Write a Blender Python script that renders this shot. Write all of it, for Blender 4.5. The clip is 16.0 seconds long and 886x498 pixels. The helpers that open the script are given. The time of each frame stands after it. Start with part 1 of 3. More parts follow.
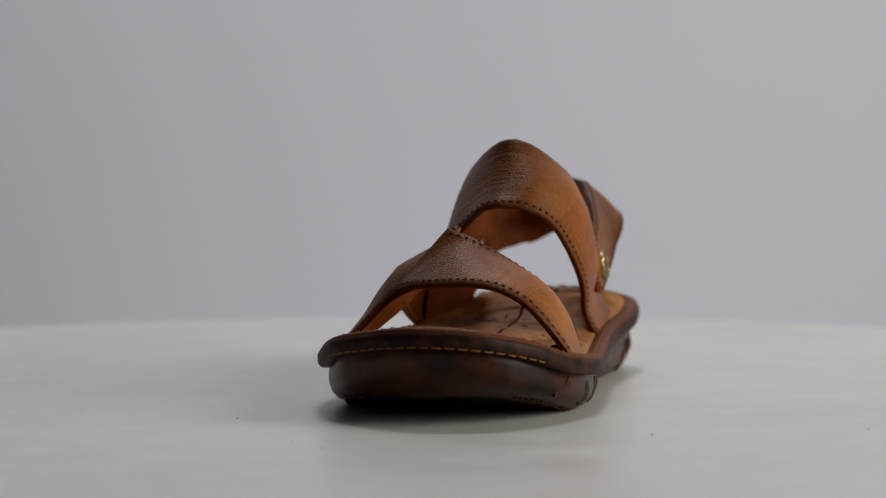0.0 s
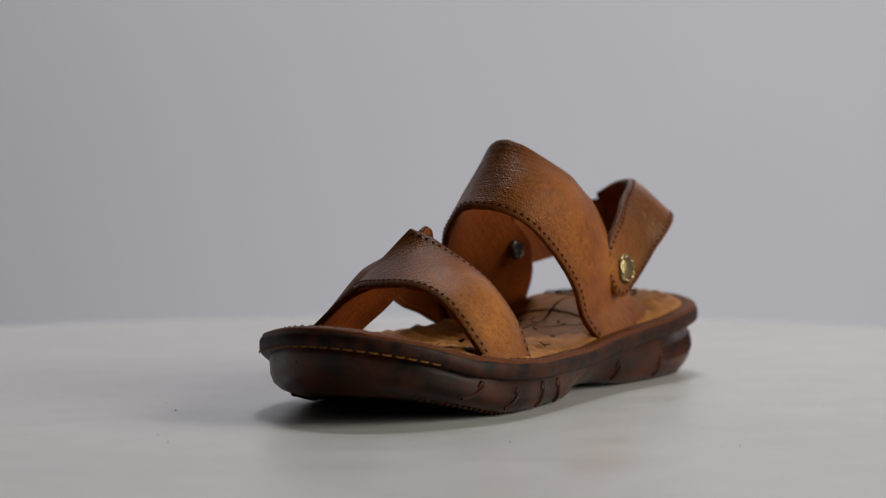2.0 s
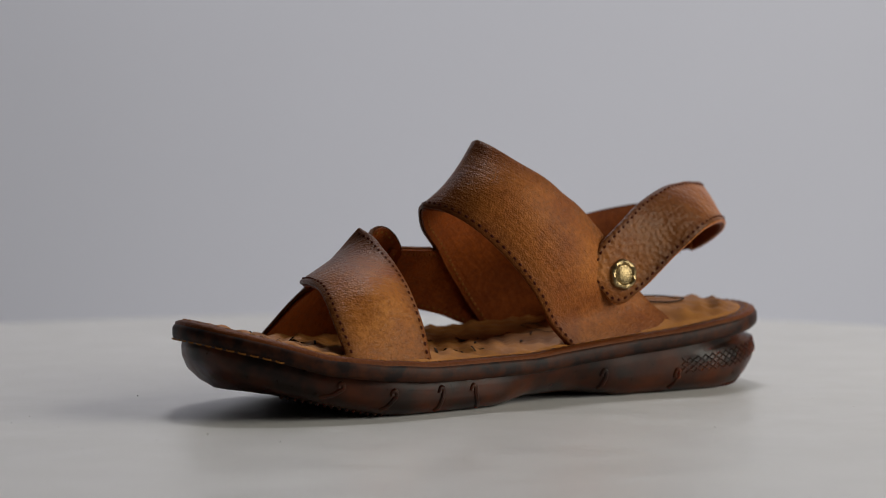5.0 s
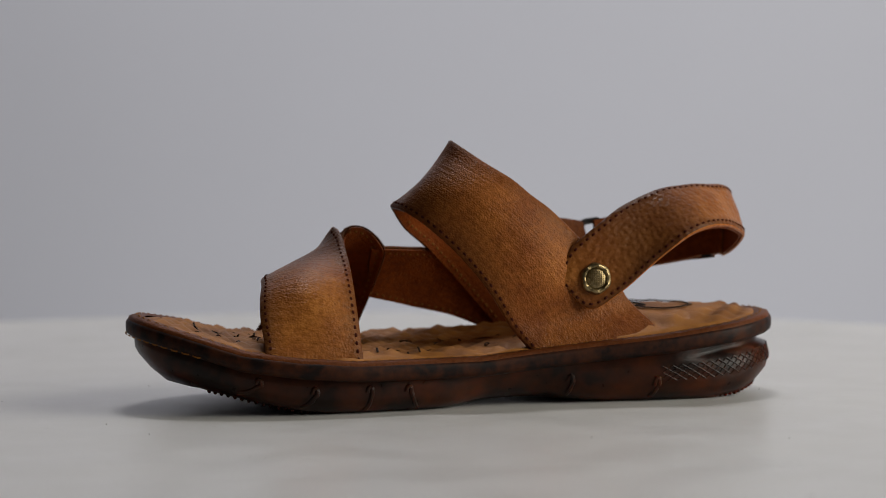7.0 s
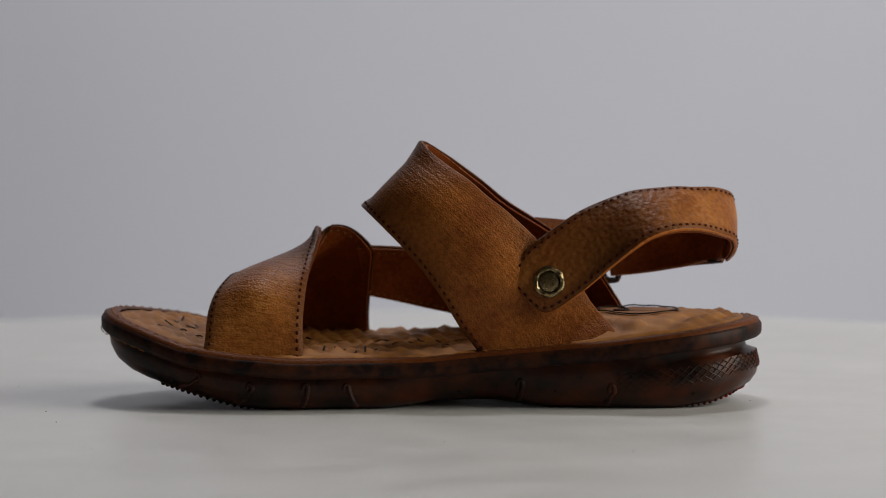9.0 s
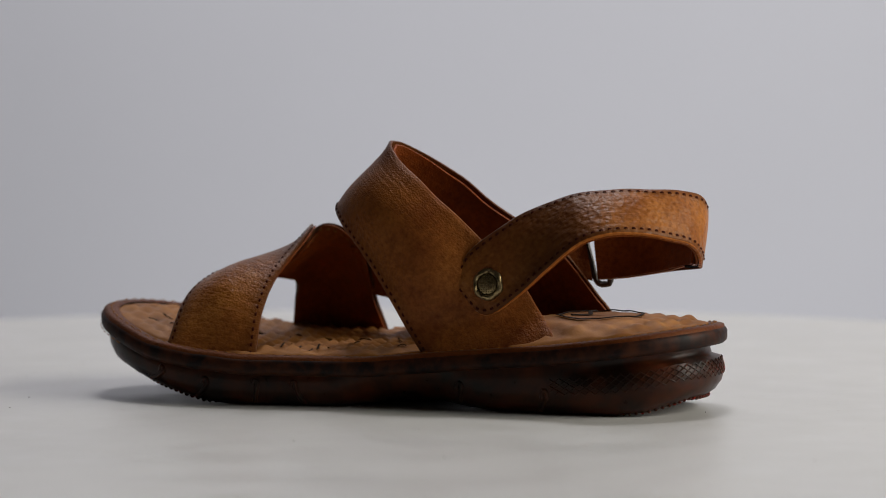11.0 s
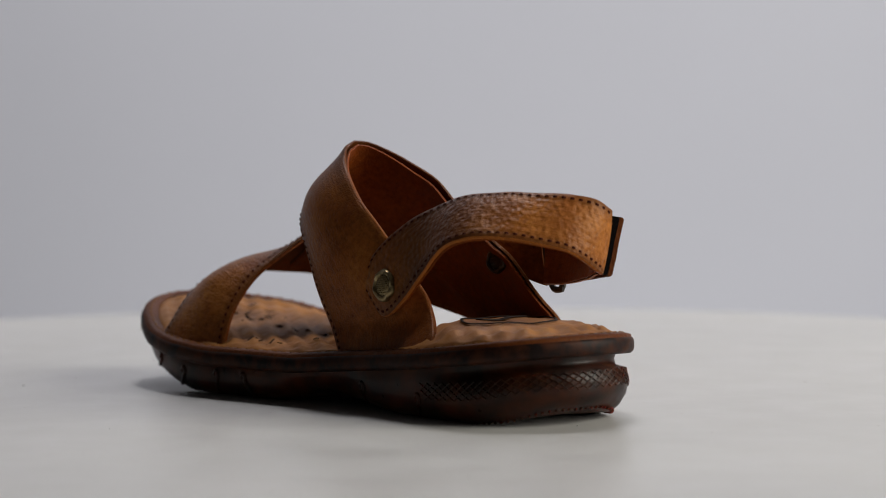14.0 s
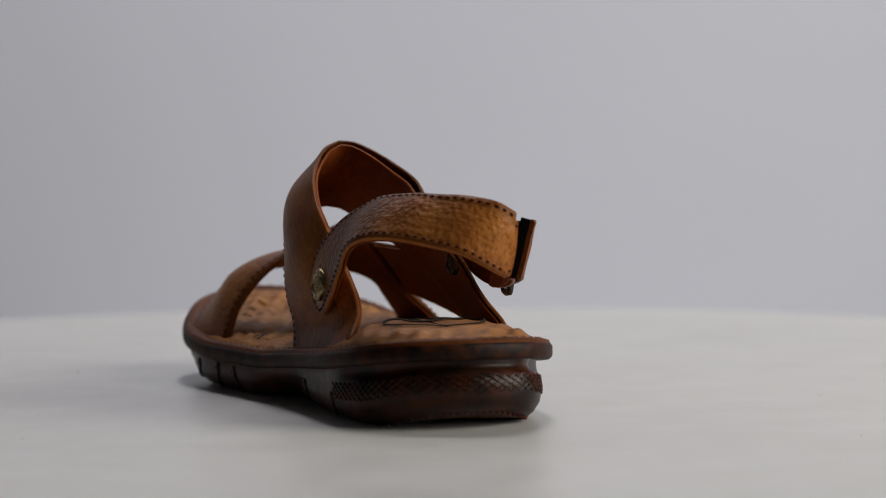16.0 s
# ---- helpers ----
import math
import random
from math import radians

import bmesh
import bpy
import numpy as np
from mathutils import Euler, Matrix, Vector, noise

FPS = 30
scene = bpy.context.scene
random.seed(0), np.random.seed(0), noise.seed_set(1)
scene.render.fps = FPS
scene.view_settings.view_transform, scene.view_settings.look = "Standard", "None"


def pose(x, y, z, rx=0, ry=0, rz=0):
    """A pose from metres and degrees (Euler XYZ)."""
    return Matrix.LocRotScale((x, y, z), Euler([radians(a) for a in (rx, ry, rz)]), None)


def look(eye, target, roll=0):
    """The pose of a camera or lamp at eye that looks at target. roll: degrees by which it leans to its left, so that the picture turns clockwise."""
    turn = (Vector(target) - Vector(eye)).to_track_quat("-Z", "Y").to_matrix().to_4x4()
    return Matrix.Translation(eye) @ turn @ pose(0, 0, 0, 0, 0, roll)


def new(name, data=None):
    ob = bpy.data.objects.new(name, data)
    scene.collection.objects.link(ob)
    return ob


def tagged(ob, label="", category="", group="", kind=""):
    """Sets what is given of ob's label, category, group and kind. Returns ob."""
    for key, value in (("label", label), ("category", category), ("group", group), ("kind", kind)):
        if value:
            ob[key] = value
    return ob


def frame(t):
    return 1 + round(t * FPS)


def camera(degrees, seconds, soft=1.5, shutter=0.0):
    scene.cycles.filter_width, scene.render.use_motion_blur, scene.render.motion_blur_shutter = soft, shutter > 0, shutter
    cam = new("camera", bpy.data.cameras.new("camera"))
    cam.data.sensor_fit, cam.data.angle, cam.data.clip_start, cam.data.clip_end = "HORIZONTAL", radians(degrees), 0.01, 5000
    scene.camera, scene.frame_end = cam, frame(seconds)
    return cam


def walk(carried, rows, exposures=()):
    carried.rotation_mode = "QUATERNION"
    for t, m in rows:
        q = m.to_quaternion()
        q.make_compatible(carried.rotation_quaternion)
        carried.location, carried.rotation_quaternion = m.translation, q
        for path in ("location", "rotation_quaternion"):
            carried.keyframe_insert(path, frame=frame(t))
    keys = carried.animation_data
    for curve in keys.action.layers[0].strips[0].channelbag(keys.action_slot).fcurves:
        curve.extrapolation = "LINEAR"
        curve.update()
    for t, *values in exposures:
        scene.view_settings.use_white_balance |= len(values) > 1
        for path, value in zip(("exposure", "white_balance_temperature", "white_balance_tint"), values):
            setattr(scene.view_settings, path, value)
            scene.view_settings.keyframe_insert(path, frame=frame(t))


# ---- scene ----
cam = camera(19.77, 16.0, 0.9)
EYE = look((0.0076, -1.0815, 0.119), (0.0076, -0.0815, 0.119 - math.tan(0.0544)), -0.36)
walk(cam, [(0.0, EYE), (16.0, EYE)], [(0.0, 0.09), (9.2, 0.10), (11.3, 0.32), (14.0, 0.31), (16.0, 0.21)])
cam.data.dof.use_dof, cam.data.dof.focus_distance, cam.data.dof.aperture_fstop = True, 1.008, 8.5


def turn(t):
    """Degrees by which the turntable has turned at t seconds."""
    return math.degrees(-0.1572 * (t - 8) - 0.0034 * ((t - 8) / 8) ** 2)


# ---- light ----
world = bpy.data.worlds.new("world")
scene.world = world
world.use_nodes = True
world.node_tree.nodes["Background"].inputs[0].default_value = (0.75, 0.82, 1.0, 1)
world.node_tree.nodes["Background"].inputs[1].default_value = 0.25


def area(name, eye, target, sx, sy, watts, colour):
    data = bpy.data.lights.new(name, "AREA")
    data.shape, data.size, data.size_y, data.energy, data.color = "RECTANGLE", sx, sy, watts, colour
    ob = new(name, data)
    ob.matrix_world = look(eye, target)
    return ob


area("window_light", (1.68, -0.48, 0.78), (0, 0, 0.1), 1.2, 1.4, 31, (1.0, 0.97, 0.87))
area("ceiling_light", (0.06, 0.84, 2.5), (0.06, 2.50, 0), 0.5, 0.42, 33, (0.99, 0.98, 1.0))
area("background_light", (0.14, 0.80, -0.45), (0.06, 1.5, 0.05), 0.6, 0.3, 0.80, (0.98, 0.98, 1.0))


# ---- materials ----
def shader(name):
    m = bpy.data.materials.new(name)
    m.use_nodes = True
    nt = m.node_tree
    return m, nt, nt.nodes["Principled BSDF"]


def node(nt, kind, **inputs):
    n = nt.nodes.new(kind)
    for k, v in inputs.items():
        n.inputs[k.replace("_", " ")].default_value = v
    return n


def ramp(nt, fac, stops):
    r = nt.nodes.new("ShaderNodeValToRGB")
    while len(r.color_ramp.elements) < len(stops):
        r.color_ramp.elements.new(0.5)
    for e, (p, c) in zip(r.color_ramp.elements, stops):
        e.position, e.color = p, (*c, 1)
    nt.links.new(fac, r.inputs[0])
    return r.outputs[0]


def mix(nt, fac, a, b, kind="MIX"):
    m = nt.nodes.new("ShaderNodeMix")
    m.data_type, m.blend_type = "RGBA", kind
    for sock, val in ((m.inputs[0], fac), (m.inputs[6], a), (m.inputs[7], b)):
        if isinstance(val, (int, float)):
            sock.default_value = val
        elif isinstance(val, tuple):
            sock.default_value = (*val, 1)
        else:
            nt.links.new(val, sock)
    return m.outputs[2]


def coords(nt):
    return nt.nodes.new("ShaderNodeTexCoord")


def noise_of(nt, vec, scale, detail=4, rough=0.55):
    n = node(nt, "ShaderNodeTexNoise", Scale=scale, Detail=detail, Roughness=rough)
    nt.links.new(vec, n.inputs["Vector"])
    return n.outputs["Fac"]


def bump(nt, bsdf, height, strength, dist, after=None):
    b = node(nt, "ShaderNodeBump", Strength=strength, Distance=dist)
    nt.links.new(height, b.inputs["Height"])
    if after:
        nt.links.new(after, b.inputs["Normal"])
    nt.links.new(b.outputs[0], bsdf.inputs["Normal"])
    return b.outputs[0]


def maths(nt, op, a, b=0.0):
    m = nt.nodes.new("ShaderNodeMath")
    m.operation = op
    for sock, val in zip(m.inputs, (a, b)):
        if isinstance(val, (int, float)):
            sock.default_value = val
        else:
            nt.links.new(val, sock)
    return m.outputs[0]


def leather(name, pale, deep, burnt, grain, rough, burnish=0.6, along=None, spec=0.13, raw=None, relief=0.36, lump=0.2, crease=0.22, stretch=(5.0, 16.0)):
    """Hand-burnished leather: cloudy dye, pebbled grain, dark dye along the cut edges (UV v) and in stretches of its length (UV u)."""
    m, nt, b = shader(name)
    tc = coords(nt)
    obj = tc.outputs["Object"]
    cloud = noise_of(nt, obj, 45, 4, 0.6)
    col = ramp(nt, cloud, [(0.30, deep), (0.70, pale)])
    fine = noise_of(nt, obj, 520, 4, 0.65)
    col = mix(nt, 0.65, col, ramp(nt, fine, [(0.32, (0.42, 0.34, 0.28)), (0.62, (1, 1, 1))]), "MULTIPLY")
    sep = nt.nodes.new("ShaderNodeSeparateXYZ")
    nt.links.new(tc.outputs["UV"], sep.inputs[0])
    far = maths(nt, "ABSOLUTE", maths(nt, "SUBTRACT", sep.outputs[1], 0.5))
    sway = maths(nt, "MULTIPLY", maths(nt, "SUBTRACT", cloud, 0.5), 0.35)
    edge = ramp(nt, maths(nt, "ADD", far, sway), [(0.31, (0, 0, 0)), (0.5, (1, 1, 1))])
    col = mix(nt, maths(nt, "MULTIPLY", edge, burnish), col, burnt)
    if along:
        tone = ramp(nt, maths(nt, "ADD", sep.outputs[0], maths(nt, "MULTIPLY", sway, 0.4)), [(p, (w, w, w)) for p, w in along])
        col = mix(nt, tone, col, burnt)
    if raw:
        col = mix(nt, maths(nt, "GREATER_THAN", sep.outputs[1], 0.988), col, raw)
    nt.links.new(col, b.inputs["Base Color"])
    vor = node(nt, "ShaderNodeTexVoronoi", Scale=grain)
    vor.feature = "SMOOTH_F1"
    nt.links.new(obj, vor.inputs["Vector"])
    n1 = bump(nt, b, vor.outputs["Distance"], relief, 0.0006)
    n2 = bump(nt, b, fine, 0.3, 0.0005, n1)
    mp = nt.nodes.new("ShaderNodeMapping")
    mp.inputs["Scale"].default_value = (*stretch, 1.0)
    nt.links.new(tc.outputs["UV"], mp.inputs["Vector"])
    folds = noise_of(nt, mp.outputs[0], 1.0, 5, 0.6)
    n3 = bump(nt, b, noise_of(nt, obj, 90, 6, 0.7), lump, 0.0014, n2)
    bump(nt, b, folds, crease, 0.0016, n3)
    r = ramp(nt, fine, [(0.3, (rough - 0.08,) * 3), (0.7, (rough + 0.12,) * 3)])
    nt.links.new(r, b.inputs["Roughness"])
    b.inputs["Specular IOR Level"].default_value = spec
    b.inputs["Specular Tint"].default_value = (1.0, 0.82, 0.64, 1)
    return m


INSTEP_TONE = [(0.0, 0.35), (0.12, 0.05), (0.36, 0.1), (0.47, 0.6), (0.6, 0.5), (1.0, 0.3)]
TOE_TONE = [(0.0, 0.2), (0.15, 0.0), (0.45, 0.05), (0.60, 0.30), (0.76, 0.56), (1.0, 0.66)]
HEEL_TONE = [(0.0, 0.15), (0.16, 0.4), (0.34, 0.75), (0.48, 0.65), (0.66, 0.05), (1.0, 0.0)]
TAN, DEEP, BURNT = (0.42, 0.158, 0.032), (0.225, 0.066, 0.0155), (0.050, 0.0155, 0.0060)
M_LEATHER = leather("tan_leather", TAN, DEEP, BURNT, 1100, 0.44)
M_INSTEP = leather("instep_leather", (0.400, 0.136, 0.028), (0.215, 0.058, 0.0140), BURNT, 1500, 0.35, 0.4, INSTEP_TONE, 0.13, None, 0.42, 0.08, 0.36)
M_TOE = leather("toe_leather", (0.39, 0.144, 0.029), DEEP, BURNT, 1200, 0.34, 0.65, TOE_TONE, 0.13, None, 0.34, 0.10, 0.42, (34.0, 3.5))
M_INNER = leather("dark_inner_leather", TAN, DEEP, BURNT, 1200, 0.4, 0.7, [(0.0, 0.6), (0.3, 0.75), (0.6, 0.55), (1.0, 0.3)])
M_PEBBLE = leather("pebbled_leather", (0.42, 0.152, 0.031), (0.24, 0.070, 0.016), BURNT, 480, 0.35, 0.6, HEEL_TONE, 0.17, (0.36, 0.110, 0.020), 0.75)
M_LINING = leather("orange_lining", (0.29, 0.068, 0.010), (0.18, 0.038, 0.006), (0.18, 0.037, 0.006), 1600, 0.55, 0.3, None, 0.2)
M_WELT = leather("welt_leather", (0.27, 0.074, 0.014), (0.12, 0.030, 0.007), (0.05, 0.014, 0.005), 900, 0.5)


def insole_material():
    m, nt, b = shader("insole_leather")
    obj = coords(nt).outputs["Object"]
    cloud = noise_of(nt, obj, 60, 4)
    col = ramp(nt, cloud, [(0.3, (0.200, 0.074, 0.017)), (0.7, (0.37, 0.152, 0.033))])
    # Base colour is multiplied darker where pointiness finds concave mesh.
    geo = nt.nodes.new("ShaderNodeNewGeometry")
    hollows = ramp(nt, geo.outputs["Pointiness"], [(0.42, (0.25, 0.17, 0.13)), (0.52, (1, 1, 1))])
    col = mix(nt, 0.6, col, hollows, "MULTIPLY")
    nt.links.new(col, b.inputs["Base Color"])
    bump(nt, b, noise_of(nt, obj, 700, 4), 0.3, 0.0004)
    b.inputs["Roughness"].default_value = 0.6
    b.inputs["Specular IOR Level"].default_value = 0.2
    return m


M_INSOLE = insole_material()


def rubber(name, dark, red, scale, rough, glow, spec=0.22, edge=(0.38, 0.66)):
    m, nt, b = shader(name)
    obj = coords(nt).outputs["Object"]
    a = noise_of(nt, obj, scale, 3, 0.6)
    col = ramp(nt, a, [(edge[0], dark), (edge[1], red)])
    nt.links.new(col, b.inputs["Base Color"])
    r = ramp(nt, noise_of(nt, obj, scale * 4, 4), [(0.3, (rough,) * 3), (0.75, (rough + 0.18,) * 3)])
    nt.links.new(r, b.inputs["Roughness"])
    bump(nt, b, noise_of(nt, obj, 260, 4), 0.10, 0.0005)
    b.inputs["Specular IOR Level"].default_value = spec
    b.inputs["Subsurface Weight"].default_value = glow
    b.inputs["Subsurface Radius"].default_value = (0.010, 0.0022, 0.0008)
    b.inputs["Subsurface Scale"].default_value = 1.0
    return m


M_SOLE = rubber("brown_gum_rubber", (0.011, 0.0042, 0.0025), (0.070, 0.0160, 0.0038), 55, 0.27, 0.34, 0.20)
M_RIM = rubber("mottled_rubber_rim", (0.008, 0.0036, 0.0030), (0.050, 0.0138, 0.0044), 150, 0.44, 0.08, 0.14, (0.38, 0.66))


def plain(name, colour, rough, metal=0.0, scale=300, strength=0.15, vary=0.25, spec=0.4):
    m, nt, b = shader(name)
    obj = coords(nt).outputs["Object"]
    f = noise_of(nt, obj, scale, 4)
    lo = tuple(c * (1 - vary) for c in colour)
    nt.links.new(ramp(nt, f, [(0.3, lo), (0.7, colour)]), b.inputs["Base Color"])
    b.inputs["Roughness"].default_value, b.inputs["Metallic"].default_value = rough, metal
    b.inputs["Specular IOR Level"].default_value = spec
    bump(nt, b, f, strength, 0.0004)
    return m


M_THREAD = plain("dark_brown_thread", (0.060, 0.0150, 0.0085), 0.9, scale=2000, spec=0.05)
M_PALE_THREAD = plain("ochre_thread", (0.26, 0.105, 0.025), 0.8, scale=2000, spec=0.1)
M_BRASS = plain("aged_brass", (0.40, 0.30, 0.15), 0.36, 1.0, 900, vary=0.5)
M_GREY_METAL = plain("dark_metal", (0.10, 0.09, 0.085), 0.32, 1.0, 900)
M_VELCRO = plain("black_velcro", (0.006, 0.005, 0.005), 0.95, scale=3000, strength=0.6, spec=0.05)
M_INK = plain("black_print", (0.022, 0.012, 0.008), 0.7, spec=0.1)


def white_board():
    m, nt, b = shader("white_laminate")
    obj = coords(nt).outputs["Object"]
    a = noise_of(nt, obj, 6, 4)
    col = ramp(nt, a, [(0.35, (0.535, 0.524, 0.508)), (0.65, (0.58, 0.568, 0.55))])
    speck = noise_of(nt, obj, 160, 2)
    col = mix(nt, 1.0, col, ramp(nt, speck, [(0.22, (0.55, 0.5, 0.45)), (0.27, (1, 1, 1))]), "MULTIPLY")
    nt.links.new(col, b.inputs["Base Color"])
    nt.links.new(ramp(nt, noise_of(nt, obj, 30, 5), [(0.3, (0.28,) * 3), (0.7, (0.40,) * 3)]), b.inputs["Roughness"])
    bump(nt, b, noise_of(nt, obj, 40, 3), 0.02, 0.0004)
    return m


def wall_paint(name, colour):
    m, nt, b = shader(name)
    obj = coords(nt).outputs["Object"]
    a = noise_of(nt, obj, 1.3, 3)
    lo = tuple(c * 0.95 for c in colour)
    nt.links.new(ramp(nt, a, [(0.3, lo), (0.7, colour)]), b.inputs["Base Color"])
    b.inputs["Roughness"].default_value = 0.85
    bump(nt, b, noise_of(nt, obj, 140, 4), 0.08, 0.002)
    return m


M_BOARD = white_board()
M_WALL = wall_paint("pale_wall_paint", (0.772, 0.785, 0.885))
M_DIM = wall_paint("dark_grey_paint", (0.045, 0.044, 0.043))
M_CEIL = wall_paint("ceiling_paint", (0.09, 0.09, 0.09))
M_FLOOR = wall_paint("floor_paint", (0.11, 0.105, 0.10))


# ---- mesh helpers ----
def part(name, bm, material, parent=None, label="", smooth=True, sharp=35):
    me = bpy.data.meshes.new(name)
    bmesh.ops.recalc_face_normals(bm, faces=bm.faces)
    for e in bm.edges:
        if len(e.link_faces) == 2 and e.calc_face_angle(0) > radians(sharp):
            e.smooth = False
    for f in bm.faces:
        f.smooth = smooth
    bm.to_mesh(me)
    bm.free()
    me.materials.append(material)
    ob = new(name, me)
    if parent:
        ob.parent = parent
    if label:
        tagged(ob, label)
    return ob


def box(bm, lo, hi, m=None):
    r = bmesh.ops.create_cube(bm, size=1)["verts"]
    for v in r:
        v.co = Vector([lo[i] + (v.co[i] + 0.5) * (hi[i] - lo[i]) for i in range(3)])
        if m:
            v.co = m @ v.co
    return r


def spline(pts, n, closed=False):
    """n points along a centripetal curve through pts, evenly spaced."""
    P = [Vector(p) for p in pts]
    k = len(P)
    fine = []
    for i in range(k if closed else k - 1):
        if closed:
            a, b, c, d = P[i - 1], P[i], P[(i + 1) % k], P[(i + 2) % k]
        else:
            b, c = P[i], P[i + 1]
            a = P[i - 1] if i else b * 2 - c
            d = P[i + 2] if i + 2 < k else c * 2 - b
        for s in range(16):
            t = s / 16
            fine.append(0.5 * (2 * b + (c - a) * t + (2 * a - 5 * b + 4 * c - d) * t * t + (3 * b - a - 3 * c + d) * t ** 3))
    fine.append(P[0] if closed else P[-1])
    arc = [0.0]
    for a, b in zip(fine, fine[1:]):
        arc.append(arc[-1] + (b - a).length)
    out, j = [], 0
    for i in range(n):
        s = arc[-1] * i / (n if closed else n - 1)
        while j < len(arc) - 2 and arc[j + 1] < s:
            j += 1
        w = (s - arc[j]) / max(arc[j + 1] - arc[j], 1e-12)
        out.append(fine[j].lerp(fine[j + 1], min(max(w, 0), 1)))
    return out


def table(rows, x):
    """A smooth value between rows of (x, value)."""
    if x <= rows[0][0]:
        return rows[0][1]
    for (a, va), (b, vb) in zip(rows, rows[1:]):
        if x <= b:
            w = (x - a) / (b - a)
            return va + (vb - va) * w * w * (3 - 2 * w) if abs(vb - va) < 0.002 else va + (vb - va) * w
    return rows[-1][1]


def tube(bm, pts, r, sides=6, flat=1.0):
    rings = []
    for i, p in enumerate(pts):
        d = (pts[min(i + 1, len(pts) - 1)] - pts[max(i - 1, 0)]).normalized()
        a = d.cross(Vector((0, 0.3, 1))).normalized()
        b = d.cross(a)
        rings.append([bm.verts.new(p + (a * math.cos(q) + b * math.sin(q) * flat) * r) for q in [2 * math.pi * k / sides for k in range(sides)]])
    for A, B in zip(rings, rings[1:]):
        for k in range(sides):
            bm.faces.new((A[k], A[(k + 1) % sides], B[(k + 1) % sides], B[k]))
    bm.faces.new(rings[0])
    bm.faces.new(rings[-1])


def loft(bm, rings, closed=True, cap=False):
    V = [[bm.verts.new(p) for p in r] for r in rings]
    n = len(V[0])
    for A, B in zip(V, V[1:]):
        for k in range(n if closed else n - 1):
            bm.faces.new((A[k], A[(k + 1) % n], B[(k + 1) % n], B[k]))
    return V


# ---- room ----
def wall(name, lo, hi, material):
    bm = bmesh.new()
    box(bm, lo, hi)
    return tagged(part(name, bm, material, smooth=False), kind="structure")


wall("floor", (-2.2, -2.6, -0.86), (2.2, 2.2, -0.80), M_FLOOR)
wall("wall_north", (-2.2, 1.5, -0.8), (2.2, 1.6, 2.6), M_WALL)
wall("wall_south", (-2.2, -2.6, -0.8), (2.2, -2.5, 2.6), M_DIM)
wall("wall_west", (-2.3, -2.6, -0.8), (-2.2, 1.6, 2.6), M_DIM)
wall("wall_east", (2.2, -2.6, -0.8), (2.3, 1.6, 2.6), M_DIM)
wall("ceiling", (-2.3, -2.6, 2.6), (2.3, 1.6, 2.66), M_CEIL)


# ---- turntable ----
DUST = [(-0.1380, -0.0951, 0.0007), (-0.1162, 0.0385, 0.0011), (-0.1910, -0.0252, 0.0008), (-0.1784, -0.0086, 0.0005), (0.1386, -0.0290, 0.0005), (-0.1231, -0.1283, 0.0012), (0.0348, -0.1712, 0.0005), (-0.0867, -0.2018, 0.0006), (0.2039, 0.1019, 0.0006), (0.1042, -0.1874, 0.0005)]
M_DUST = plain("dust", (0.30, 0.28, 0.25), 0.9, spec=0.1)


def make_turntable():
    base = tagged(new("turntable"), "round white laminate turntable carrying the sandal", "turntable")
    c = Vector((-0.036, 0.006, 0))

    def disc(rows, n=96, at=Vector()):
        bm = bmesh.new()
        rings = [[at + Vector((r * math.cos(2 * math.pi * k / n), r * math.sin(2 * math.pi * k / n), z)) for k in range(n)] for r, z in rows]
        V = loft(bm, rings)
        bm.faces.new(V[0])
        bm.faces.new(V[-1])
        return bm

    part("plate", disc([(0.418, -0.018), (0.425, -0.014), (0.425, -0.003), (0.422, 0.0)], 128, c), M_BOARD, base)
    for x, y, size in DUST:
        r = size * 0.4
        bm = bmesh.new()
        bmesh.ops.create_icosphere(bm, subdivisions=1, radius=1.0, matrix=Matrix.LocRotScale((x, y, 0.0001), Euler((0, 0, x * 90)), (r, r * 0.45, 0.0004)))
        part("dust_speck", bm, M_DUST, base, "dark speck of dust")
    part("column", disc([(0.05, -0.77), (0.05, -0.018)], 32), M_GREY_METAL, base, "dark metal column")
    part("foot_plate", disc([(0.22, -0.8), (0.22, -0.775), (0.2, -0.77)], 48), M_GREY_METAL, base, "dark metal foot plate")
    return base


turntable = make_turntable()

# ---- sandal ----
sandal = tagged(new("sandal"), "tan burnished leather sandal with gum rubber sole on white turntable", "sandal")

OUTLINE = [(-.1285, -.045), (-.1258, -.028), (-.1172, -.0122), (-.105, .004), (-.085, .0165), (-.062, .0245), (-.035, .0275), (-.005, .0255),
           (.025, .0215), (.055, .021), (.085, .0215), (.105, .0185), (.121, .0125), (.132, .0045), (.1385, -.005), (.1425, -.018), (.1428, -.031),
           (.139, -.044), (.1335, -.0525), (.125, -.0605), (.113, -.066), (.09, -.0695), (.06, -.0705), (.034, -.0735), (.005, -.079), (-.02, -.0845),
           (-.045, -.0895), (-.065, -.0905), (-.083, -.088), (-.098, -.083), (-.11, -.0765), (-.1185, -.069), (-.125, -.0595)]
RIM_TOP = [(-.1285, .0366), (-.118, .0339), (-.105, .0305), (-.085, .0245), (-.06, .0212), (-.036, .0196), (.012, .0196), (.036, .0218), (.088, .0264), (.121, .0304), (.143, .0332)]
